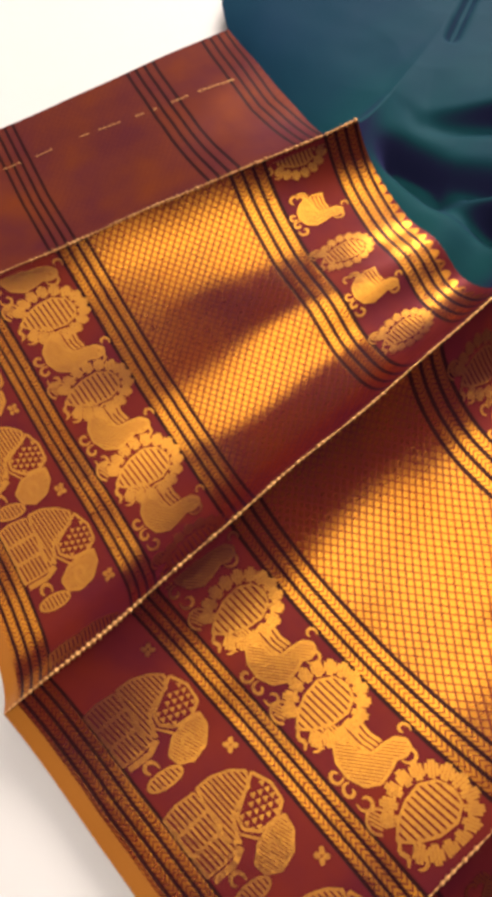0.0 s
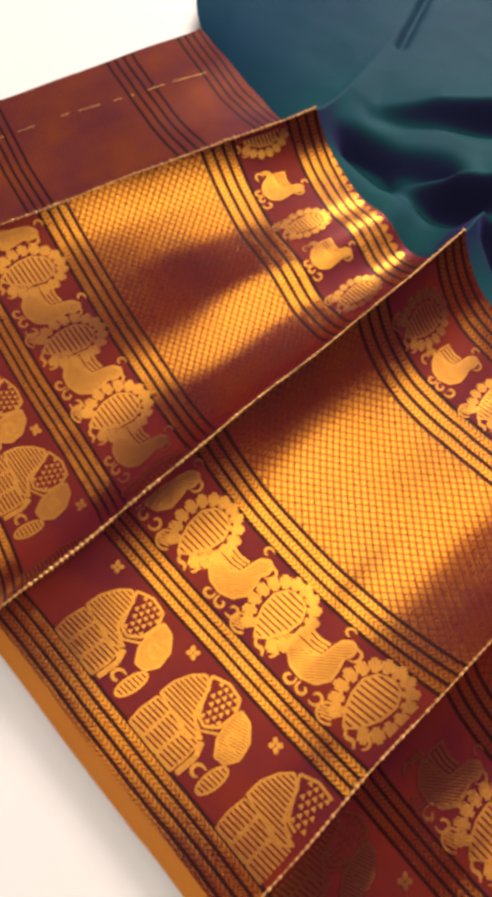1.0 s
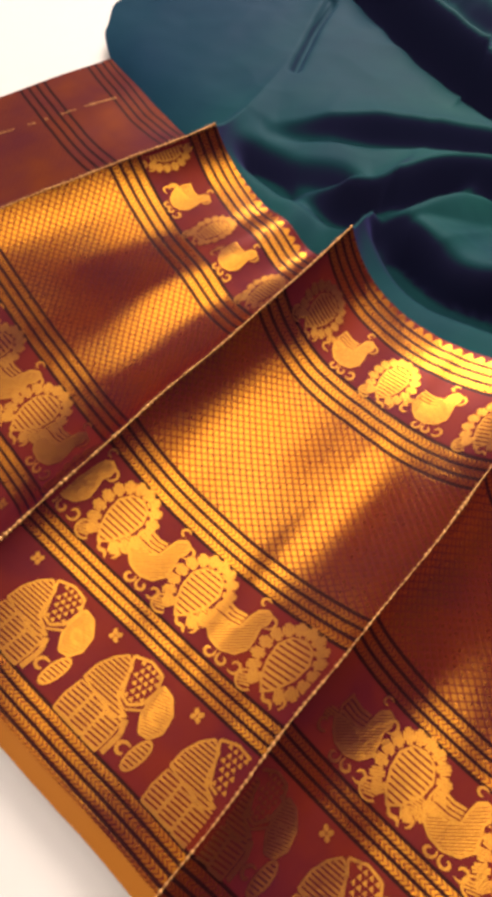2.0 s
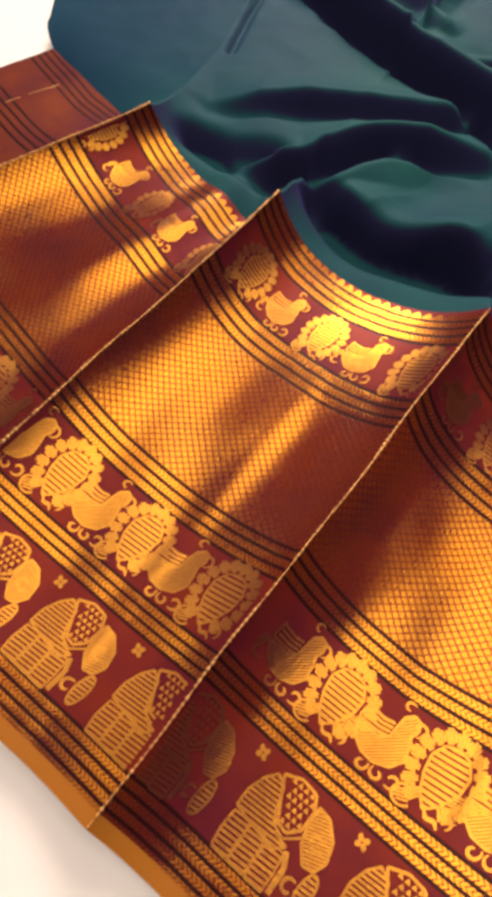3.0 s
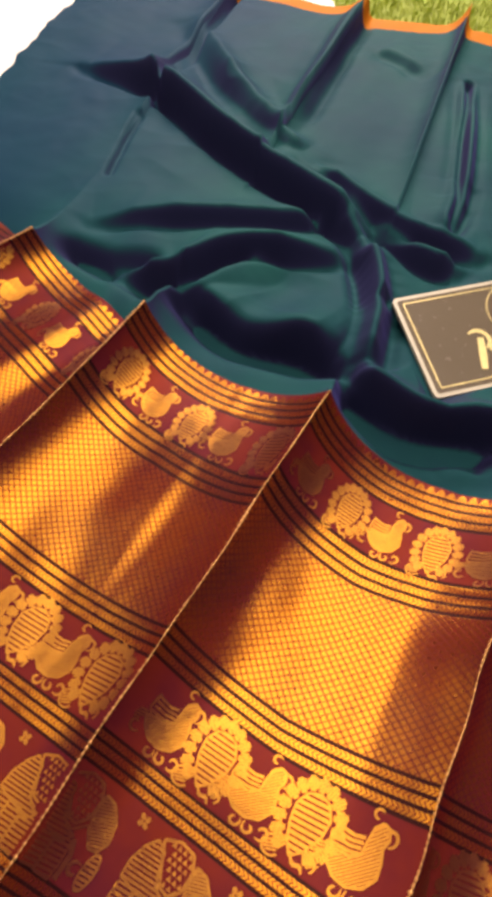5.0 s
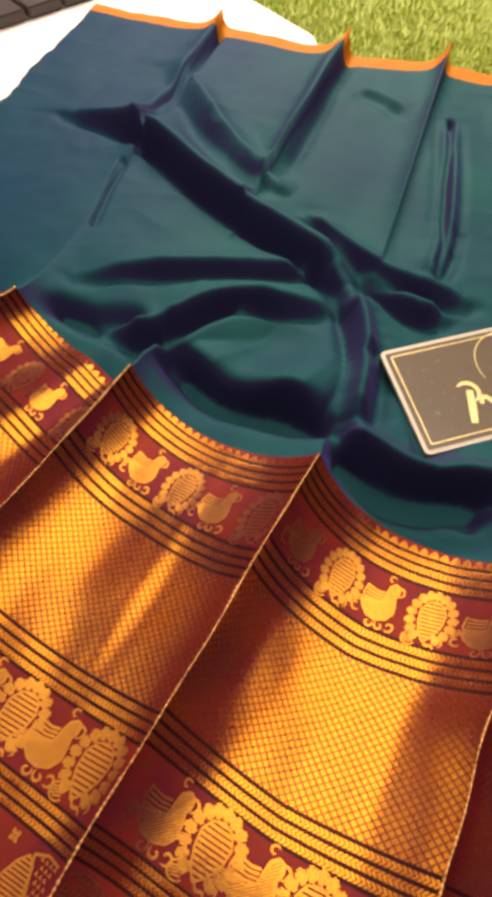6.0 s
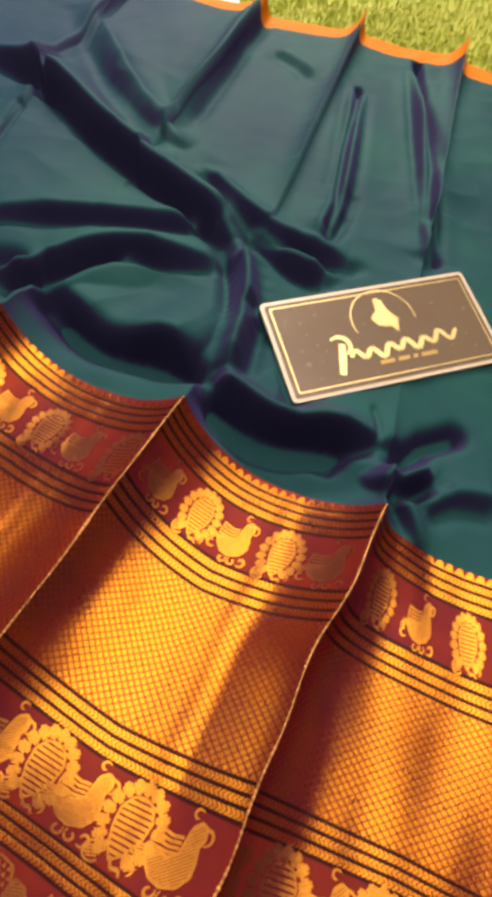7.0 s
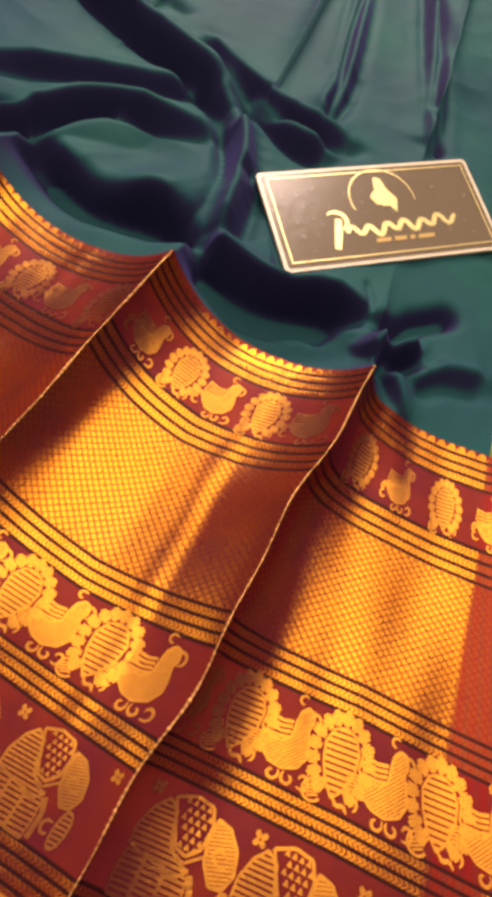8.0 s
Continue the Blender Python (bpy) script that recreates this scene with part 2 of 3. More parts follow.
def pleat_point(p, v):
    """the cloth at fold p (whole numbers are crests) and height v in the weave"""
    k = min(int(p), 4)
    w = p - k
    x0, y0, z0 = crest(k, v)
    x1, y1, z1 = crest(k + 1, v)
    x, y = x0 + (x1 - x0) * w, y0 + (y1 - y0) * w
    up = max(0.0, min(1.0, (v + 0.06) / 0.2))
    y -= SCOOP[k] * (0.003 + 0.008 * up) * math.sin(math.pi * w) ** 0.8
    base = BASE[k] * (0.62 + 0.38 * up) + 0.0035 * noise.noise((p * 1.7, v * 9, 3.3)) + 0.0016 * noise.noise((p * 6, v * 16, 8.1))
    g0, g1 = math.exp(-w / FRONT[k]), math.exp(-(1 - w) / BACK[k])
    z = base + (z0 - base) * g0 * (1 - w) + (z1 - base) * g1 * w
    if k == 1:
        z += 0.006 * math.exp(-((w - 0.50 - 0.5 * v) / 0.12) ** 2) * up - 0.002 * math.exp(-((w - 0.75) / 0.1) ** 2)
    if k == 3:
        z += 0.0009 * math.exp(-((w - 0.72 + 0.4 * v) / 0.035) ** 2)
    if k == 2:
        z += 0.0007 * math.exp(-((w - 0.66 + 0.2 * v) / 0.03) ** 2)
    return Vector((x, y, z))


def pleat_normal(p, v):
    e = 0.002
    k = int(p)
    a, b = max(k + 1e-4, p - e * 4), min(k + 0.9999, p + e * 4)
    n = (pleat_point(b, v) - pleat_point(a, v)).cross(pleat_point(p, v + e) - pleat_point(p, v - e))
    return n.normalized()


def seam_length(k):
    pts = [pleat_point(k + i / 60 * 0.99999, 0.0) for i in range(61)]
    return sum((b - a).length for a, b in zip(pts, pts[1:]))


LENGTHS = [seam_length(k) for k in range(5)]

saree = tagged(new("saree"), "teal silk saree with pleated maroon and gold border on a sheet", "saree")

NW, NV = 56, 130
for k in range(5):
    u0 = sum(LENGTHS[:k])
    verts, uvs, folds, faces = [], [], [], []
    for j in range(NV + 1):
        v = V0 + (V1 - V0) * j / NV
        last, run = None, u0
        for i in range(NW + 1):
            s = i / NW
            w = (s - 0.11 * math.sin(2 * math.pi * s)) * 0.99999
            q = pleat_point(k + w, v)
            run += (q - last).length if last else 0.0
            last = q
            verts.append(q)
            folds.append((k + w, v))
            uvs.append((u0 + LENGTHS[k] * ((run - u0) / max(1e-6, LENGTHS[k])), v + drift(k + w, v)))
    for j in range(NV):
        for i in range(NW):
            a = j * (NW + 1) + i
            faces.append((a, a + 1, a + NW + 2, a + NW + 1))
    if k == 0:
        mesh_ob("pleat", verts, faces, M_FIRST, saree, "plain maroon end fold with dark stripes", True, uvs, folds)
    else:
        mesh_ob("pleat", verts, faces, M_BORDER, saree, "maroon border fold with gold brocade and dark stripes", True, uvs, folds)

PLEATS = [o for o in saree.children]


def crest_highlight(k):
    """the highlight on a fold's sharp pressed crest, drawn as a thin bright tube"""
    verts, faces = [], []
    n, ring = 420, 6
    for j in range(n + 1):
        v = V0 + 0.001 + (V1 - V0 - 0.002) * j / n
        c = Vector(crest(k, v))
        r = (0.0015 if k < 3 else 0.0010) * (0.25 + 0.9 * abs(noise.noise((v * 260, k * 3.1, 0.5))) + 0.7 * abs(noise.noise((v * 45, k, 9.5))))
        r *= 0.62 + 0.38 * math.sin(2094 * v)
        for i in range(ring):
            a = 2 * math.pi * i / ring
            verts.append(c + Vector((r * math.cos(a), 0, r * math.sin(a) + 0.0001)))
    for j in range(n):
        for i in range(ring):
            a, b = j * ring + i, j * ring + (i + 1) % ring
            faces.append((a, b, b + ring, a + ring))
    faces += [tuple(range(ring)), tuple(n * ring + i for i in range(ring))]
    mesh_ob("crease", verts, faces, M_GLINT, PLEATS[k], "gold highlight drawn as a thin tube on the fold crest", True)


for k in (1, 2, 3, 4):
    crest_highlight(k)

# broken highlight along a pressed line, drawn as small bright quads
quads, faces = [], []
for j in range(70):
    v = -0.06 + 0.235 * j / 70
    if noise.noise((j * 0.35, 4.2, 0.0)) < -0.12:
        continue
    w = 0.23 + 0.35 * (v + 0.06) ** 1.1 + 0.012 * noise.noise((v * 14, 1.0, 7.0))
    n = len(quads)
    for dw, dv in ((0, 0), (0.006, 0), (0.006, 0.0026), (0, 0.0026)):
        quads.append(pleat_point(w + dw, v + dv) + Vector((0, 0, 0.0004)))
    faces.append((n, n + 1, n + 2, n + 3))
mesh_ob("pressed_line", quads, faces, M_GLINT, PLEATS[0], "broken gold highlight drawn along a pressed line in the fold")

# second layer of the border that shows under the end of the cloth
verts, uvs, folds, faces = [], [], [], []
for j in range(61):
    v = V0 + (0.05 - V0) * j / 60
    for i in range(31):
        x0 = 0.300 - 0.30 * (v + 0.14)
        verts.append((x0 + 0.22 * i / 30, v + 0.034, 0.0050 + 0.0015 * noise.noise((i * 0.1, v * 10, 2.0))))
        uvs.append((2.0 + 0.22 * i / 30, v))
        folds.append((7.5, v))
for j in range(60):
    for i in range(30):
        a = j * 31 + i
        faces.append((a, a + 1, a + 32, a + 31))
mesh_ob("under_layer", verts, faces, M_BORDER, saree, "lower layer of the maroon border", True, uvs, folds)


# ---------------------------------------------------------------- teal body
FAR = [(-0.575, 0.655), (-0.392, 0.688), (-0.232, 0.722), (-0.118, 0.758), (0.005, 0.785), (0.140, 0.81)]
FOLDS = []


def fold(line, height, near, far):
    """a soft fold along a line: its height and its breadth on the near and the far side"""
    pts = [line[0], *line, line[-1]]
    smooth_line = []
    for i in range(1, len(pts) - 2):
        p0, p1, p2, p3 = (np.array(p) for p in pts[i - 1:i + 3])
        for t in (0.0, 0.25, 0.5, 0.75):
            smooth_line.append(0.5 * (2 * p1 + (p2 - p0) * t + (2 * p0 - 5 * p1 + 4 * p2 - p3) * t * t + (3 * p1 - p0 - 3 * p2 + p3) * t ** 3))
    smooth_line.append(np.array(line[-1]))
    FOLDS.append((smooth_line, 0.88 * height, 0.60 * near, 0.70 * far))


fold([(-0.417, 0.428), (-0.365, 0.437), (-0.323, 0.433), (-0.283, 0.423), (-0.236, 0.403), (-0.187, 0.388), (-0.144, 0.377), (-0.097, 0.366), (-0.071, 0.357), (-0.051, 0.347)], 0.035, 0.012, 0.045)   # the long diagonal fold
fold([(-0.373, 0.575), (-0.278, 0.500), (-0.214, 0.455), (-0.173, 0.432), (-0.150, 0.418)], 0.020, 0.026, 0.022)   # violet facet above it
fold([(-0.150, 0.415), (-0.107, 0.403), (-0.063, 0.385), (-0.025, 0.375), (0.003, 0.381), (0.036, 0.388)], 0.024, 0.011, 0.020)   # its run towards the card
fold([(-0.243, 0.725), (-0.212, 0.573), (-0.188, 0.461)], 0.013, 0.014, 0.030)   # crease falling from the far edge
fold([(-0.255, 0.242), (-0.202, 0.280), (-0.148, 0.318), (-0.111, 0.341), (-0.079, 0.364), (-0.064, 0.364)], 0.016, 0.010, 0.030)   # level fold
fold([(-0.224, 0.214), (-0.183, 0.218), (-0.153, 0.225), (-0.140, 0.257), (-0.126, 0.279), (-0.101, 0.299), (-0.056, 0.322)], 0.026, 0.012, 0.022)   # bulge over the hollows
fold([(-0.147, 0.180), (-0.135, 0.222), (-0.115, 0.254), (-0.110, 0.294)], 0.016, 0.040, 0.008)   # ridge from the second crest
fold([(-0.130, 0.228), (-0.093, 0.211), (-0.066, 0.213), (-0.038, 0.225), (-0.010, 0.223)], 0.028, 0.012, 0.050)   # brow over the seam
fold([(-0.057, 0.350), (-0.029, 0.325), (-0.006, 0.286), (0.006, 0.249), (0.013, 0.227)], 0.025, 0.013, 0.022)   # upright violet fold
fold([(0.009, 0.230), (0.023, 0.220), (0.042, 0.215), (0.061, 0.211), (0.075, 0.217)], 0.024, 0.012, 0.014)   # roll under it
fold([(0.012, 0.222), (0.027, 0.213), (0.063, 0.212), (0.093, 0.226), (0.130, 0.238)], 0.036, 0.012, 0.024)   # lip over the black hollow
fold([(0.088, 0.185), (0.104, 0.204), (0.119, 0.217), (0.148, 0.232)], 0.012, 0.030, 0.008)   # strip by the seam
fold([(-0.182, 0.656), (-0.149, 0.648), (-0.112, 0.628)], 0.006, 0.012, 0.030)   # patch near the far edge
fold([(-0.070, 0.639), (-0.009, 0.469), (0.001, 0.392)], 0.018, 0.011, 0.024)   # third crease
fold([(-0.030, 0.722), (0.025, 0.598), (0.070, 0.499), (0.094, 0.438)], 0.023, 0.010, 0.030)   # fourth crease
fold([(0.144, 0.198), (0.149, 0.213), (0.175, 0.237)], 0.028, 0.010, 0.014)   # gather at the fourth crest
fold([(0.151, 0.209), (0.171, 0.204), (0.193, 0.180)], 0.016, 0.008, 0.012)   # its second pleat
fold([(0.173, 0.209), (0.192, 0.234), (0.222, 0.246)], 0.012, 0.012, 0.016)   # low swell
fold([(-0.064, 0.371), (-0.026, 0.364), (0.004, 0.356), (0.028, 0.361)], 0.022, 0.010, 0.014)   # fold above the card
# sunken places beside the seam: line, depth, breadth
HOLLOWS = [
    ([(-0.131, 0.203), (-0.076, 0.199), (-0.027, 0.208), (-0.009, 0.214)], 0.021, 0.011),
    ([(0.019, 0.195), (0.055, 0.189), (0.084, 0.198), (0.108, 0.209)], 0.020, 0.010),
    ([(-0.245, 0.207), (-0.213, 0.212), (-0.185, 0.226)], 0.018, 0.010),
    ([(0.15, 0.225), (0.162, 0.26), (0.178, 0.278)], 0.015, 0.008),
    # thin pressed creases of the old folding
    ([(-0.385, 0.665), (-0.363, 0.567), (-0.345, 0.490), (-0.326, 0.428)], 0.010, 0.0045),
    ([(-0.318, 0.385), (-0.309, 0.358), (-0.284, 0.298)], 0.004, 0.0035),
    ([(-0.067, 0.639), (-0.030, 0.522), (-0.002, 0.442), (0.004, 0.411)], 0.009, 0.0040),
    ([(-0.035, 0.740), (0.022, 0.620), (0.077, 0.476), (0.100, 0.440)], 0.012, 0.0050),
    ([(0.118, 0.262), (0.126, 0.250), (0.130, 0.238)], 0.003, 0.0025),
    ([(0.084, 0.196), (0.098, 0.196), (0.112, 0.198)], 0.005, 0.0028),
]
# the card's corner, its two edges and its slope
CARD_O, CARD_X, CARD_Y = Vector((-0.0005, 0.2895, 0.0335)), Vector((0.1225, 0.1325, 0.001)), Vector((0.0695, -0.0545, -0.0085))


def fold_height(x, y):
    """what the folds add at the places x, y (arrays)"""
    z, dip = np.zeros_like(x), np.zeros_like(x)
    for line, h, near, far in FOLDS:
        best, side, along = np.full_like(x, 9.0), np.zeros_like(x), np.zeros_like(x)
        n = len(line) - 1
        for i in range(n):
            a, b = line[i], line[i + 1]
            dx, dy = b - a
            t = np.clip(((x - a[0]) * dx + (y - a[1]) * dy) / max(1e-9, dx * dx + dy * dy), 0, 1)
            ex, ey = x - a[0] - t * dx, y - a[1] - t * dy
            d = np.hypot(ex, ey)
            near_now = d < best
            best = np.where(near_now, d, best)
            side = np.where(near_now, ey - ex * 0.4, side)
            along = np.where(near_now, (i + t) / n, along)
        ends = np.minimum(1.0, np.minimum(0.15 + 4 * along, 0.3 + 4 * (1 - along)))
        blend = 0.5 + 0.5 * np.tanh(side / 0.004)
        wide = near + (far - near) * blend
        z = np.maximum(z, h * ends * np.exp(-(np.sqrt(best ** 2 + 0.0016 ** 2) / wide) ** (1.5 - 0.35 * blend)))
        dip = np.maximum(dip, 0.6 * h * ends * np.exp(-((best - 1.8 * near) / near) ** 2) * (1 - blend))
    for line, depth, wide in HOLLOWS:
        best = np.full_like(x, 9.0)
        for a, b in zip(line, line[1:]):
            dx, dy = b[0] - a[0], b[1] - a[1]
            t = np.clip(((x - a[0]) * dx + (y - a[1]) * dy) / (dx * dx + dy * dy), 0, 1)
            best = np.minimum(best, np.hypot(x - a[0] - t * dx, y - a[1] - t * dy))
        z = z - 1.35 * depth * np.exp(-(best / wide) ** 2)
    return z - dip


def body_points(ps, qs):
    """the plain teal cloth: q runs from the border's seam (0) to the far edge (1)"""
    rows = []
    for q in qs:
        for p in ps:
            a = pleat_point(p, V1)
            k = min(int(p), 4)
            w = p - k
            f0, f1 = FAR[k], FAR[k + 1]
            x = a.x + (f0[0] + (f1[0] - f0[0]) * w - a.x) * q
            y = a.y + (f0[1] + (f1[1] - f0[1]) * w - a.y) * q
            x -= 0.030 * max(0.0, 1 - p / 0.5) ** 2 * (1 - math.exp(-q / 0.04)) * (1 - q) * (1 + 0.3 * noise.noise((q * 25, 3.0, 1.0)))
            flat = 0.025 + noise.noise((x * 7, y * 7, 1.7)) * 0.005 + noise.noise((x * 20, y * 20, 5.0)) * 0.0018 + noise.noise((x * 60, y * 60, 2.0)) * 0.0005
            flat += 0.0022 * (1 - abs(noise.noise((x * 13 + y * 7, y * 20 - x * 9, 4.0))) * 3.2) * max(0.0, noise.noise((x * 6, y * 6, 9.0)) + 0.25)
            flat -= 0.006 * max(0.0, x) / 0.2
            edge = math.exp(-q / 0.07)
            z = flat + (a.z - flat) * edge
            # the pressed creases of the old folding: a slow rise and a short drop
            far_part = max(0.0, min(1.0, (q - 0.30) / 0.2))
            z += 0.015 * w ** 9 * far_part * (1 if p < 4.5 else 0)
            peak = math.exp(-min(1 - w, w * 2.5) * 0.15 / 0.009) * math.exp(-(1 - q) / 0.13)
            z += (0.017 if p > 1.5 else 0.010) * peak * (1 if 0.5 < p < 4.5 else 0)
            rows.append((x, y, z, 1 - math.exp(-q / 0.014)))
    x, y, z, amount = np.array(rows).T
    lift = (fold_height(x, y) * amount).reshape(len(qs), len(ps))
    for _ in range(1):
        lift[:, 1:-1] = (lift[:, :-2] + 2 * lift[:, 1:-1] + lift[:, 2:]) / 4
        lift[1:-1] = (lift[:-2] + 2 * lift[1:-1] + lift[2:]) / 4
    z = z + lift.ravel()
    # pressed down under the card
    dx, dy = x - CARD_O.x, y - CARD_O.y
    cx = (dx * CARD_X.x + dy * CARD_X.y) / (CARD_X.x ** 2 + CARD_X.y ** 2)
    cy = (dx * CARD_Y.x + dy * CARD_Y.y) / (CARD_Y.x ** 2 + CARD_Y.y ** 2)
    out = np.maximum(0, np.maximum(-cx, cx - 1)) * 0.18 + np.maximum(0, np.maximum(-cy, cy - 1)) * 0.09
    lid = CARD_O.z + CARD_X.z * cx + CARD_Y.z * cy - 0.0036 + out * 1.2
    z = np.where(z > lid, lid + (z - lid) * np.minimum(1.0, out / 0.03), z)
    return np.stack([x, y, np.maximum(z, 0.004)], axis=1)


NP, NQ = 5 * 100, 290


def body_rows(name, qs, mat, label):
    verts = body_points([min(i / 100, 4.99999) for i in range(NP + 1)], qs)
    faces = []
    for j in range(len(qs) - 1):
        for i in range(NP - 11):
            a = j * (NP + 1) + i
            faces.append((a, a + 1, a + NP + 2, a + NP + 1))
    return mesh_ob(name, verts, faces, mat, saree, label, True)


body_rows("body", [(j / NQ) ** 1.15 * 0.955 for j in range(NQ + 1)], M_BODY, "crumpled teal shot silk with a violet sheen, its slopes coloured darker as shade")
body_rows("far_edge", [0.955 + 0.045 * j / 8 for j in range(9)], M_ORANGE, "narrow orange edge of the silk")


# ---------------------------------------------------------------- woven gold figures
def arc_table(k):
    pts = [pleat_point(k + i / 120 * 0.99999, 0.0) for i in range(121)]
    out = [0.0]
    for a, b in zip(pts, pts[1:]):
        out.append(out[-1] + (b - a).length)
    return out


ARCS = [arc_table(k) for k in range(5)]


def w_at(k, s):
    t = ARCS[k]
    s = max(0.0, min(t[-1], s))
    lo = max(i for i in range(121) if t[i] <= s)
    lo = min(lo, 119)
    return (lo + (s - t[lo]) / max(1e-9, t[lo + 1] - t[lo])) / 120


def hatch(outline, pitch, fill, turn=0.0):
    """bars of thread that fill an outline; returns short quads"""
    c, sn = math.cos(turn), math.sin(turn)
    pts = [(x * c + y * sn, -x * sn + y * c) for x, y in outline]
    lo, hi = min(p[1] for p in pts), max(p[1] for p in pts)
    quads = []
    y = lo + pitch * 0.5
    while y < hi:
        xs = []
        for (x0, y0), (x1, y1) in zip(pts, pts[1:] + pts[:1]):
            if (y0 <= y) != (y1 <= y):
                xs.append(x0 + (y - y0) / (y1 - y0) * (x1 - x0))
        xs.sort()
        for a, b in zip(xs[::2], xs[1::2]):
            n = max(1, int((b - a) / 0.004))
            for i in range(n):
                xa, xb = a + (b - a) * i / n, a + (b - a) * (i + 1) / n
                h = pitch * fill / 2
                q = [(xa, y - h), (xb, y - h), (xb, y + h), (xa, y + h)]
                quads.append([(X * c - Y * sn, X * sn + Y * c) for X, Y in q])
        y += pitch
    return quads


def stroke(pts, wide, taper=0.4):
    quads = []
    n = len(pts) - 1
    for i in range(n):
        (x0, y0), (x1, y1) = pts[i], pts[i + 1]
        L = math.hypot(x1 - x0, y1 - y0) or 1e-6
        nx, ny = -(y1 - y0) / L, (x1 - x0) / L
        a = wide / 2 * (1 - (1 - taper) * abs(2 * i / n - 1) ** 3)
        b = wide / 2 * (1 - (1 - taper) * abs(2 * (i + 1) / n - 1) ** 3)
        quads.append([(x0 - nx * a, y0 - ny * a), (x1 - nx * b, y1 - ny * b), (x1 + nx * b, y1 + ny * b), (x0 + nx * a, y0 + ny * a)])
    return quads


def oval(cx, cy, rx, ry, turn=0.0, n=14):
    c, s_ = math.cos(turn), math.sin(turn)
    return [(cx + rx * math.cos(a) * c - ry * math.sin(a) * s_, cy + rx * math.cos(a) * s_ + ry * math.sin(a) * c) for a in (2 * math.pi * i / n for i in range(n))]


def arc(cx, cy, r0, r1, a0, a1, n=9):
    return [(cx + (r0 + (r1 - r0) * i / n) * math.cos(math.radians(a0 + (a1 - a0) * i / n)), cy + (r0 + (r1 - r0) * i / n) * math.sin(math.radians(a0 + (a1 - a0) * i / n))) for i in range(n + 1)]


def fan_figure(h, flip):
    """a striped drop inside a ring of rounded petals, with curls at its foot"""
    q = []
    drop = [(0.02, -0.40), (0.13, -0.28), (0.22, -0.08), (0.24, 0.12), (0.17, 0.27), (0.04, 0.32), (-0.10, 0.27), (-0.18, 0.12), (-0.16, -0.08), (-0.09, -0.26)]
    q += hatch(drop, 0.066, 0.66, 0.06)
    q += stroke(drop + drop[:1], 0.026, 1)
    for i in range(15):
        a = math.radians(-58 + i * 296 / 14)
        x, y = 0.03 + 0.335 * math.cos(a), 0.02 + 0.40 * math.sin(a)
        q += hatch(oval(x, y, 0.092, 0.066, a, 10), 0.033, 0.92, a)
    q += hatch(oval(-0.20, -0.40, 0.10, 0.075, 0.4, 10), 0.034, 0.7, 0.4)
    q += stroke(arc(-0.20, -0.40, 0.10, 0.12, 60, 330), 0.028, 1)
    q += stroke([(0.03, -0.38), (0.09, -0.45), (0.17, -0.42), (0.22, -0.48)], 0.045)
    q += stroke(arc(0.24, -0.36, 0.04, 0.08, 200, -60), 0.035)
    return [[(x * h * flip, y * h) for x, y in k] for k in q]


def paisley_figure(h, flip):
    """a plump drop with a bent upper lobe, a stack of bars beside it and small curls below"""
    q = []
    body = [(-0.34, -0.10), (-0.22, -0.06), (-0.08, -0.06), (0.02, 0.02), (0.03, 0.16), (0.06, 0.30), (0.14, 0.37), (0.22, 0.34), (0.24, 0.24), (0.20, 0.15), (0.24, 0.02), (0.26, -0.12), (0.18, -0.26), (0.02, -0.33), (-0.14, -0.31), (-0.26, -0.22)]
    q += hatch(body, 0.032, 0.78, 0.75)
    q += stroke(body + body[:1], 0.028, 1)
    for i in range(4):
        q += stroke([(-0.30, 0.16 - 0.062 * i), (-0.12, 0.14 - 0.055 * i), (0.00, 0.17 - 0.055 * i)], 0.036, 1)
    q += stroke([(-0.31, 0.19), (-0.34, 0.00), (-0.28, -0.08)], 0.03, 1)
    q += stroke(arc(0.24, 0.28, 0.03, 0.10, 200, -90), 0.035)
    q += stroke(arc(0.06, 0.42, 0.03, 0.07, 300, 40), 0.03)
    q += hatch(oval(-0.40, -0.12, 0.10, 0.055, 0.9, 10), 0.034, 0.7, 0.2)
    q += stroke(arc(-0.38, -0.26, 0.04, 0.09, 60, 330), 0.035)
    q += stroke(arc(-0.06, -0.41, 0.03, 0.08, 90, 400), 0.036)
    q += stroke(arc(0.12, -0.40, 0.03, 0.08, 90, -220), 0.036)
    q += stroke(arc(0.28, -0.36, 0.04, 0.09, 180, -120), 0.036)
    return [[(x * h * flip, y * h) for x, y in k] for k in q]


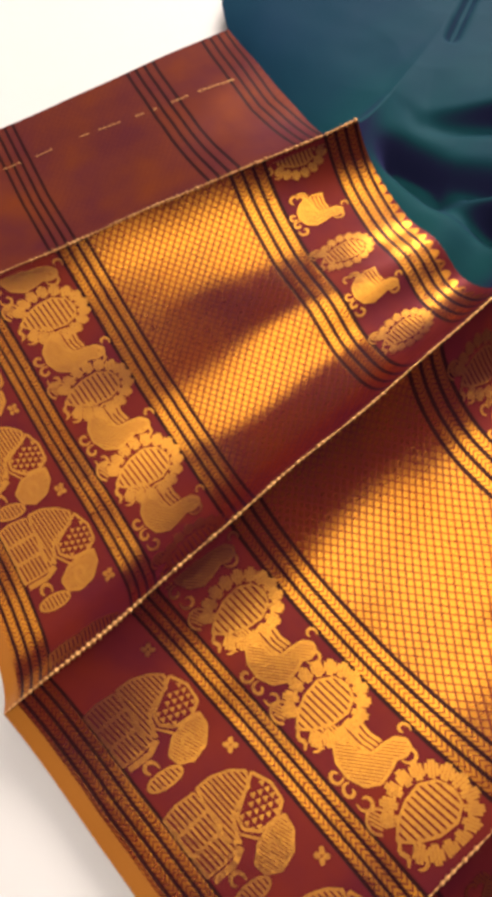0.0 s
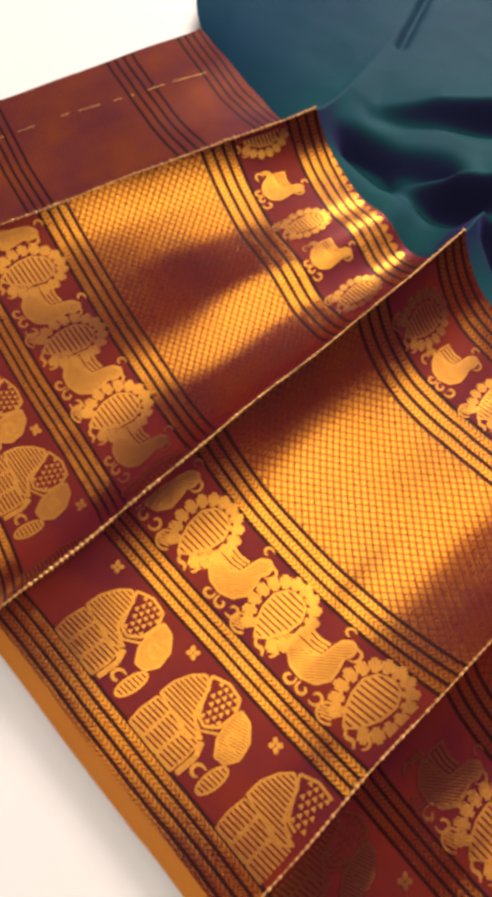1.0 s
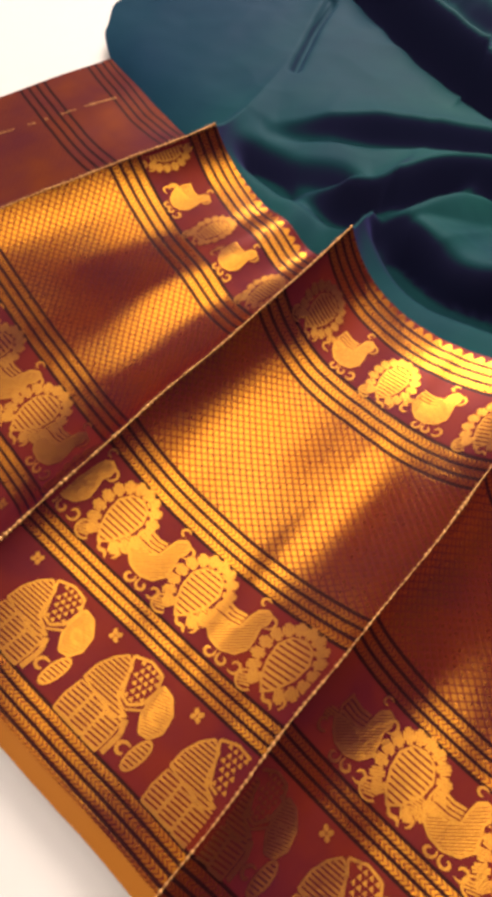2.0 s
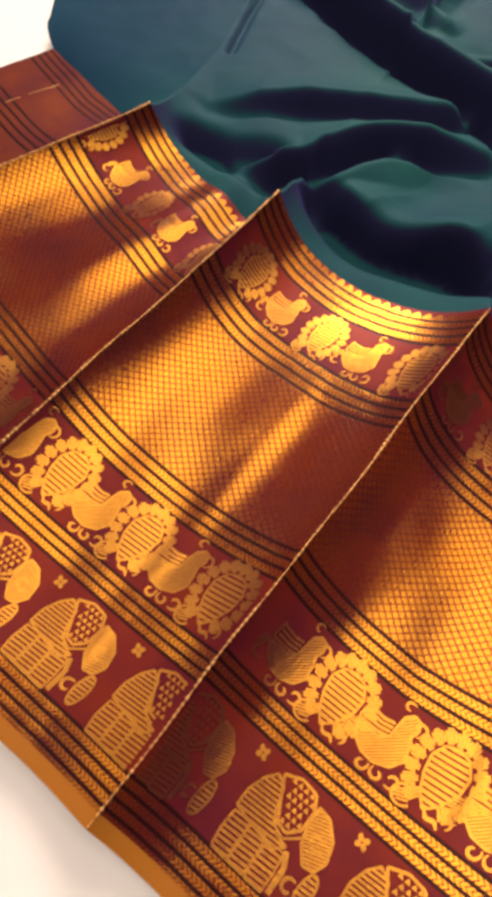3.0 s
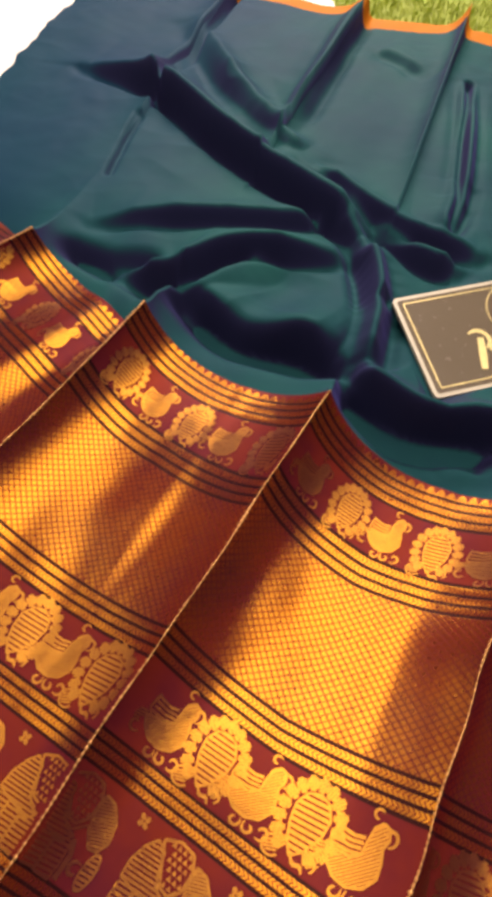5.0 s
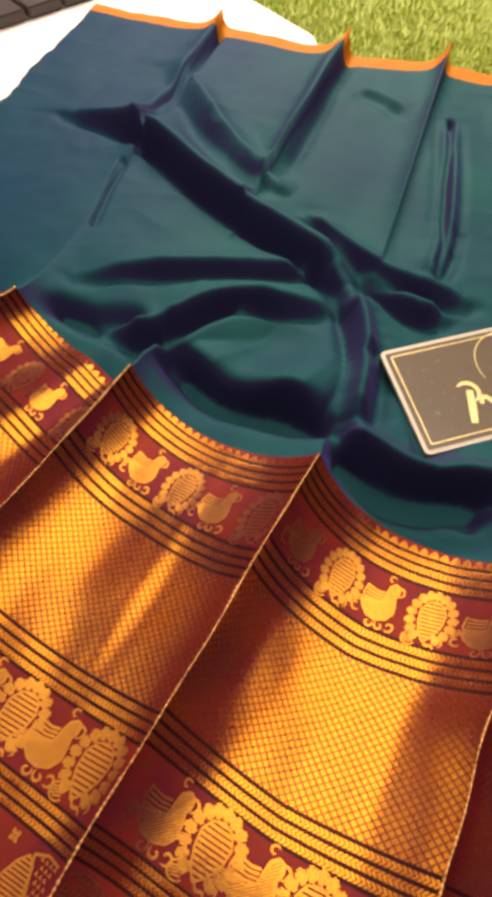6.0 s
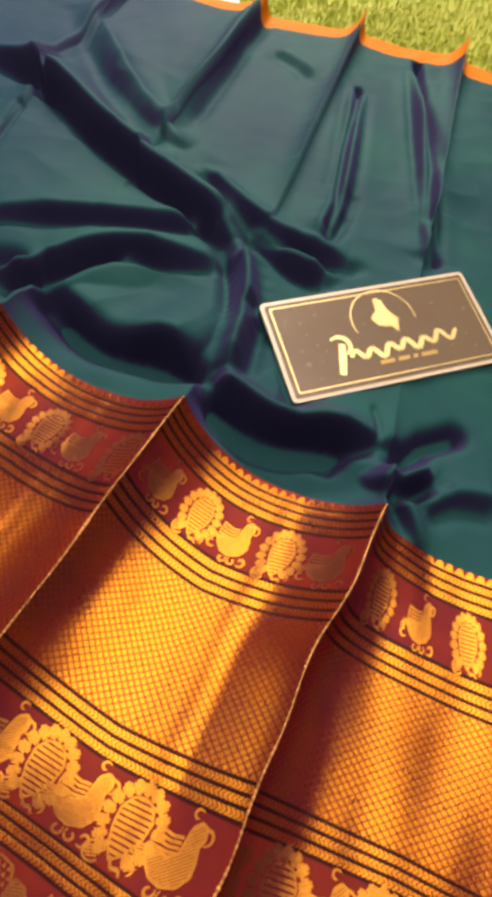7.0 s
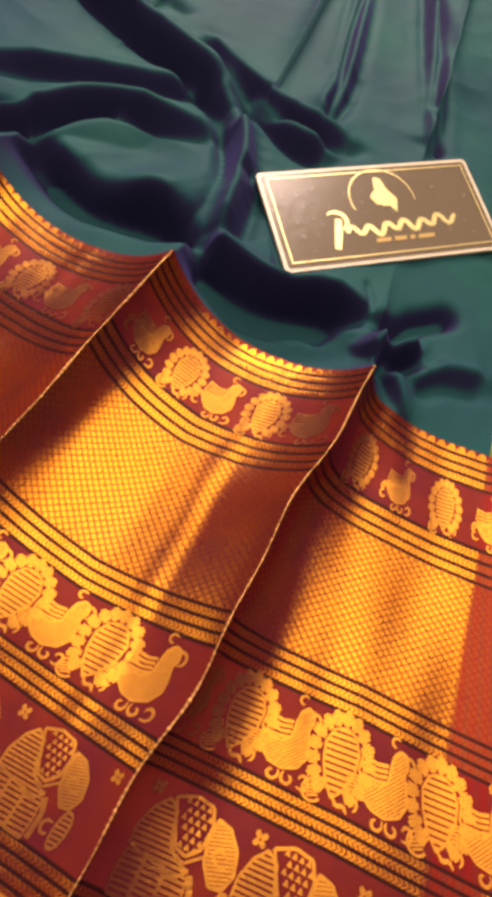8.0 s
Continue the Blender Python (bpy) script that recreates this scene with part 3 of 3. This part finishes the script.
def mound_figure(h, flip):
    """a domed figure with a netted cover, striped columns below, a boss and a long curl"""
    q = []
    dome = [(-0.47, -0.10), (-0.46, 0.06), (-0.39, 0.22), (-0.30, 0.32), (-0.20, 0.26), (-0.16, 0.06), (-0.06, -0.06), (0.06, -0.08), (-0.02, -0.16), (-0.24, -0.14)]
    q += hatch(dome, 0.042, 0.60, 0.08)
    q += stroke(dome + dome[:1], 0.022, 1)
    cover = [(-0.26, 0.35), (-0.10, 0.42), (0.06, 0.40), (0.12, 0.28), (0.10, 0.10), (0.00, 0.00), (-0.10, 0.02), (-0.16, 0.14)]
    q += stroke(cover + cover[:1], 0.028, 1)
    for j in range(6):
        for i in range(6):
            x, y = -0.21 + 0.062 * i + 0.031 * (j % 2) + 0.008 * j, 0.365 - 0.062 * j
            if -0.19 + 0.02 * j < x < 0.09:
                q.append([(x - 0.025, y - 0.018), (x + 0.025, y - 0.018), (x + 0.004, y + 0.026), (x - 0.004, y + 0.026)])
    q += stroke([(-0.19, 0.20), (-0.13, -0.01), (0.00, -0.05), (0.14, 0.06)], 0.022, 1)
    for a, b in ((-0.46, -0.42), (-0.28, -0.25), (-0.09, -0.06)):
        leg = [(a, -0.14), (a + 0.16, -0.13), (b + 0.14, -0.30), (b + 0.13, -0.47), (b - 0.04, -0.47), (a - 0.02, -0.32)]
        q += hatch(leg, 0.046, 0.60, 0.10)
        q += stroke(leg + leg[:1], 0.020, 1)
    q += stroke([(0.08, -0.10), (0.13, -0.22), (0.12, -0.44)], 0.05, 1)
    boss = [(0.14, 0.34), (0.26, 0.32), (0.37, 0.20), (0.40, 0.04), (0.34, -0.08), (0.24, -0.10), (0.15, 0.02), (0.12, 0.18)]
    q += hatch(boss, 0.028, 0.80, 0.35)
    q += stroke(boss + boss[:1], 0.024, 1)
    q += stroke(arc(0.26, 0.12, 0.03, 0.08, 0, 330), 0.022, 1)
    lobe = oval(0.36, -0.25, 0.17, 0.065, 1.45)
    q += hatch(lobe, 0.042, 0.62, 0.12)
    q += stroke(lobe + lobe[:1], 0.020, 1)
    q += stroke(arc(0.23, -0.30, 0.03, 0.08, 330, 60), 0.036)
    return [[(x * h * flip, y * h) for x, y in k] for k in q]


def flower_figure(h, flip):
    q = []
    for a in (45, 135, 225, 315):
        q += hatch(oval(0.24 * math.cos(math.radians(a)), 0.24 * math.sin(math.radians(a)), 0.19, 0.15, math.radians(a)), 0.06, 0.9)
    return [[(x * h, y * h) for x, y in k] for k in q]


def figure(kind, k, x, v, h, flip=1, name="motif", label=""):
    """lays a figure of height h into the weave of fold k, near the place x"""
    x0, x1 = crest(k, v)[0], crest(k + 1, v)[0]
    w = (x - x0) / (x1 - x0)
    t = ARCS[k]
    i = max(0, min(119, int(w * 120)))
    s0 = t[i] + (t[i + 1] - t[i]) * (w * 120 - i)
    verts, faces = [], []
    for quad in kind(h, flip):
        ss = [s0 + a for a, _ in quad]
        if min(ss) < 0.003 or max(ss) > t[-1] - 0.003:
            continue
        n = len(verts)
        for (a, b) in quad:
            ww = w_at(k, s0 + a)
            p = k + max(0.002, min(0.998, ww))
            vb = v + b - drift(p, v + b)
            verts.append(pleat_point(p, vb) + pleat_normal(p, vb) * 0.00035)
        faces.append((n, n + 1, n + 2, n + 3))
    if faces:
        mesh_ob(name, verts, faces, M_ZARI, PLEATS[k], label, True)


FAN, DROP, MOUND, BLOOM = "gold fan shaped woven motif", "gold drop shaped woven motif", "gold domed woven motif", "small gold woven flower"
# for each fold: one fan of the lower row, one fan of the upper row, one domed figure
ANCHOR = {1: (-0.264, -0.225, -0.258), 2: (-0.066, -0.064, -0.0535), 3: (0.0595, 0.0535, 0.0735), 4: (0.191, 0.236, 0.200)}
for k, (low, high, mound) in ANCHOR.items():
    xa = min(crest(k, 0.1)[0], crest(k, -0.1)[0])
    xb = max(crest(k + 1, 0.1)[0], crest(k + 1, -0.1)[0])
    for n in range(-4, 5):
        for kind, x, v, h, lab in ((fan_figure, low + 0.054 * n, -0.0290, 0.0425, FAN), (paisley_figure, low + 0.027 + 0.054 * n, -0.0295, 0.0425, DROP),
                                   (fan_figure, high + 0.058 * n, 0.1350, 0.0360, FAN), (paisley_figure, high + 0.029 + 0.058 * n, 0.1350, 0.0360, DROP),
                                   (mound_figure, mound + 0.054 * n, -0.0905, 0.0500, MOUND), (flower_figure, mound + 0.0270 + 0.054 * n, -0.0725, 0.0080, BLOOM)):
            if xa + 0.002 < x < xb - 0.002:
                figure(kind, k, x, v, h, 1, "motif", lab)

# ---------------------------------------------------------------- the card
card = tagged(new("name_card"), "dark brown printed card with gold foil frame, lying on the silk", "card")
ex, ey = CARD_X.normalized(), (CARD_Y * -1).normalized()
ez = ex.cross(ey).normalized()
ey = ez.cross(ex)
CW, CH = CARD_X.length, CARD_Y.length
mid = CARD_O + CARD_X / 2 + CARD_Y / 2
card.matrix_world = Matrix(((ex.x, ey.x, ez.x, mid.x), (ex.y, ey.y, ez.y, mid.y), (ex.z, ey.z, ez.z, mid.z), (0, 0, 0, 1)))


def slab(outline, z0, z1):
    bm = bmesh.new()
    f = bm.faces.new([bm.verts.new((x, y, z0)) for x, y in outline])
    e = bmesh.ops.extrude_face_region(bm, geom=[f])
    bmesh.ops.translate(bm, vec=(0, 0, z1 - z0), verts=[g for g in e["geom"] if isinstance(g, bmesh.types.BMVert)])
    bmesh.ops.recalc_face_normals(bm, faces=bm.faces[:])
    return bm


def rounded(w, h, r):
    pts = []
    for cx, cy, a0 in ((w / 2 - r, h / 2 - r, 0), (-w / 2 + r, h / 2 - r, 90), (-w / 2 + r, -h / 2 + r, 180), (w / 2 - r, -h / 2 + r, 270)):
        pts += [(cx + r * math.cos(math.radians(a0 + i * 22.5)), cy + r * math.sin(math.radians(a0 + i * 22.5))) for i in range(5)]
    return pts


def quads_part(name, quads, z, mat, parent, label=""):
    verts, faces = [], []
    for q in quads:
        n = len(verts)
        verts += [(x, y, z) for x, y in q]
        faces.append(tuple(range(n, n + len(q))))
    return mesh_ob(name, verts, faces, mat, parent, label)


part("board", slab(rounded(CW, CH, 0.004), -0.0032, 0.0), M_CARD_EDGE, card, "pale board edge in clear film")
part("face", slab(rounded(CW - 0.0060, CH - 0.0060, 0.002), 0.0, 0.0004), M_CARD, card, "dark brown print")
fw, fh = CW / 2 - 0.0068, CH / 2 - 0.0068
frame_line = []
for a, b in (((-fw, -fh), (fw, -fh)), ((fw, -fh), (fw, fh)), ((fw, fh), (-fw, fh)), ((-fw, fh), (-fw, -fh))):
    frame_line += stroke([a, b], 0.0009, 1)
quads_part("frame_line", frame_line, 0.0008, M_FOIL, card, "thin gold line")
quads_part("ring", stroke(arc(0.004, 0.012, 0.027, 0.027, -8, 200, 26), 0.0010, 0.6), 0.0008, M_FOIL, card, "gold open ring")
quads_part("emblem", hatch([(0.002, 0.032), (0.008, 0.030), (0.010, 0.020), (0.016, 0.010), (0.012, -0.002), (0.008, 0.004), (-0.002, 0.006), (-0.006, 0.014), (0.000, 0.020)], 0.0016, 0.85), 0.0008, M_FOIL, card, "gold plain emblem shape")
# brand lettering as one plain wavy band with a tall first stroke
wave_line = [(-0.034 + 0.094 * i / 60, -0.0150 + 0.05 * (-0.034 + 0.094 * i / 60) + 0.0042 * math.sin(i * 0.66) + 0.0016 * math.sin(i * 0.29)) for i in range(61)]
quads_part("lettering", stroke(wave_line, 0.0042, 0.8), 0.0008, M_FOIL, card, "pale gold wavy band in place of writing")
quads_part("lettering", stroke([(-0.046, -0.030), (-0.042, -0.018), (-0.038, -0.004)], 0.0060, 0.8) + stroke(arc(-0.040, -0.006, 0.009, 0.008, 130, -70), 0.0035), 0.0009, M_FOIL, card, "tall pale gold stroke in place of writing")
for x, wdt in ((-0.008, 0.012), (0.006, 0.010), (0.016, 0.004), (0.028, 0.014)):
    quads_part("small_bar", [[(x - wdt / 2, -0.0275), (x + wdt / 2, -0.0275), (x + wdt / 2 + 0.001, -0.0240), (x - wdt / 2 + 0.001, -0.0240)]], 0.0008, M_FOIL_DIM, card)

# ---------------------------------------------------------------- ground
bm = bmesh.new()
sheet = [(-1.6, -1.4), (0.75, -1.4), (0.45, -0.20), (0.20, 0.22), (-0.10, 0.55), (-0.314, 0.79), (-0.45, 0.842), (-0.80, 0.98), (-1.6, 1.28)]
top = [bm.verts.new((x, y, 0.0)) for x, y in sheet]
face = bm.faces.new(top)
ex = bmesh.ops.extrude_face_region(bm, geom=[face])
bmesh.ops.translate(bm, vec=(0, 0, -0.003), verts=[e for e in ex["geom"] if isinstance(e, bmesh.types.BMVert)])
bmesh.ops.recalc_face_normals(bm, faces=bm.faces[:])
me = bpy.data.meshes.new("floor_sheet")
bm.to_mesh(me)
bm.free()
me.materials.append(M_SHEET)
tagged(new("floor_sheet", me), "smooth cream white sheet laid flat on the floor", "floor sheet", kind="structure")

bm = box_bm(4.2, 4.6, 0.08, 0, (0.2, 0.6, -0.052))
me = bpy.data.meshes.new("floor")
bm.to_mesh(me)
bm.free()
me.materials.append(M_GROUT)
tagged(new("floor", me), "plain brown room floor under the sheet and mat", "floor", kind="structure")

mesh_ob("grass_mat", [(-1.6, 0.5, -0.006), (2.2, -0.6, -0.006), (2.2, 2.6, -0.006), (-1.6, 2.6, -0.006)], [(0, 1, 2, 3)], M_MAT)
tagged(bpy.data.objects["grass_mat"], "artificial grass mat backing on the floor", "grass mat", kind="structure")

# blades of the mat, thickest where it shows
rng = random.Random(5)
verts, faces = [], []
for i in range(42000):
    if i % 6:
        x, y = rng.uniform(-0.75, 0.55), rng.uniform(0.66, 0.84) + rng.expovariate(4.2)
    else:
        x, y = rng.uniform(0.16, 0.30) + rng.expovariate(7), rng.uniform(0.05, 0.7)
    line = -0.38 * (x + 0.45) + 0.842 if x < -0.314 else 0.79 - 1.12 * (x + 0.314)
    if y < line + 0.004 or y > 2.5 or x > 2.0:
        continue
    a = rng.uniform(0, 6.28)
    L, wdt, lean = rng.uniform(0.004, 0.009), rng.uniform(0.0006, 0.0012), rng.uniform(0.2, 0.9)
    dx, dy = math.cos(a), math.sin(a)
    n = len(verts)
    verts += [(x - dy * wdt, y + dx * wdt, -0.005), (x + dy * wdt, y - dx * wdt, -0.005), (x + dx * L * lean * 0.4 + dy * wdt * 0.8, y + dy * L * lean * 0.4 - dx * wdt * 0.8, -0.005 + L * 0.6),
              (x + dx * L * lean * 0.4 - dy * wdt * 0.8, y + dy * L * lean * 0.4 + dx * wdt * 0.8, -0.005 + L * 0.6), (x + dx * L * lean, y + dy * L * lean, -0.005 + L)]
    faces += [(n, n + 1, n + 2, n + 3), (n + 3, n + 2, n + 4)]
tagged(mesh_ob("grass", verts, faces, M_GRASS), "bright yellow green artificial grass blades", "grass", kind="stuff")

# dark slatted floor tile at the sheet's far corner
deck = tagged(new("deck_tile"), "dark brown slatted floor tile beside the white sheet", "floor tile")
deck.matrix_world = pose(-0.658, 0.625, 0.0, 0, 0, 73)
for i in range(7):
    bm = box_bm(0.052, 0.30, 0.014, 0.002, (0, 0.152, 0.008))
    ob = part("slat", bm, M_TILE, deck)
    ob.location = (-0.10 + 0.0565 * i, 0, 0)
part("tray", box_bm(0.42, 0.30, 0.003, 0, (0.07, 0.156, 0.0018)), M_GROUT, deck, "tray under the slats")

# ---------------------------------------------------------------- room
# unseen walls and ceiling, added round the scene and kept dark
def wall(name, sx, sy, sz, at):
    bm = box_bm(sx, sy, sz, 0, at)
    me = bpy.data.meshes.new(name)
    bm.to_mesh(me)
    bm.free()
    me.materials.append(M_WALL)
    return tagged(new(name, me), "dark unseen wall, added to close the room", "wall", kind="structure")


wall("wall_north", 4.2, 0.1, 2.8, (0.2, 2.75, 1.35))
wall("wall_south", 4.2, 0.1, 2.8, (0.2, -1.55, 1.35))
wall("wall_west", 0.1, 4.2, 2.8, (-1.75, 0.6, 1.35))
wall("wall_east", 0.1, 4.2, 2.8, (2.15, 0.6, 1.35))
wall("ceiling", 4.2, 4.6, 0.1, (0.2, 0.6, 2.8))
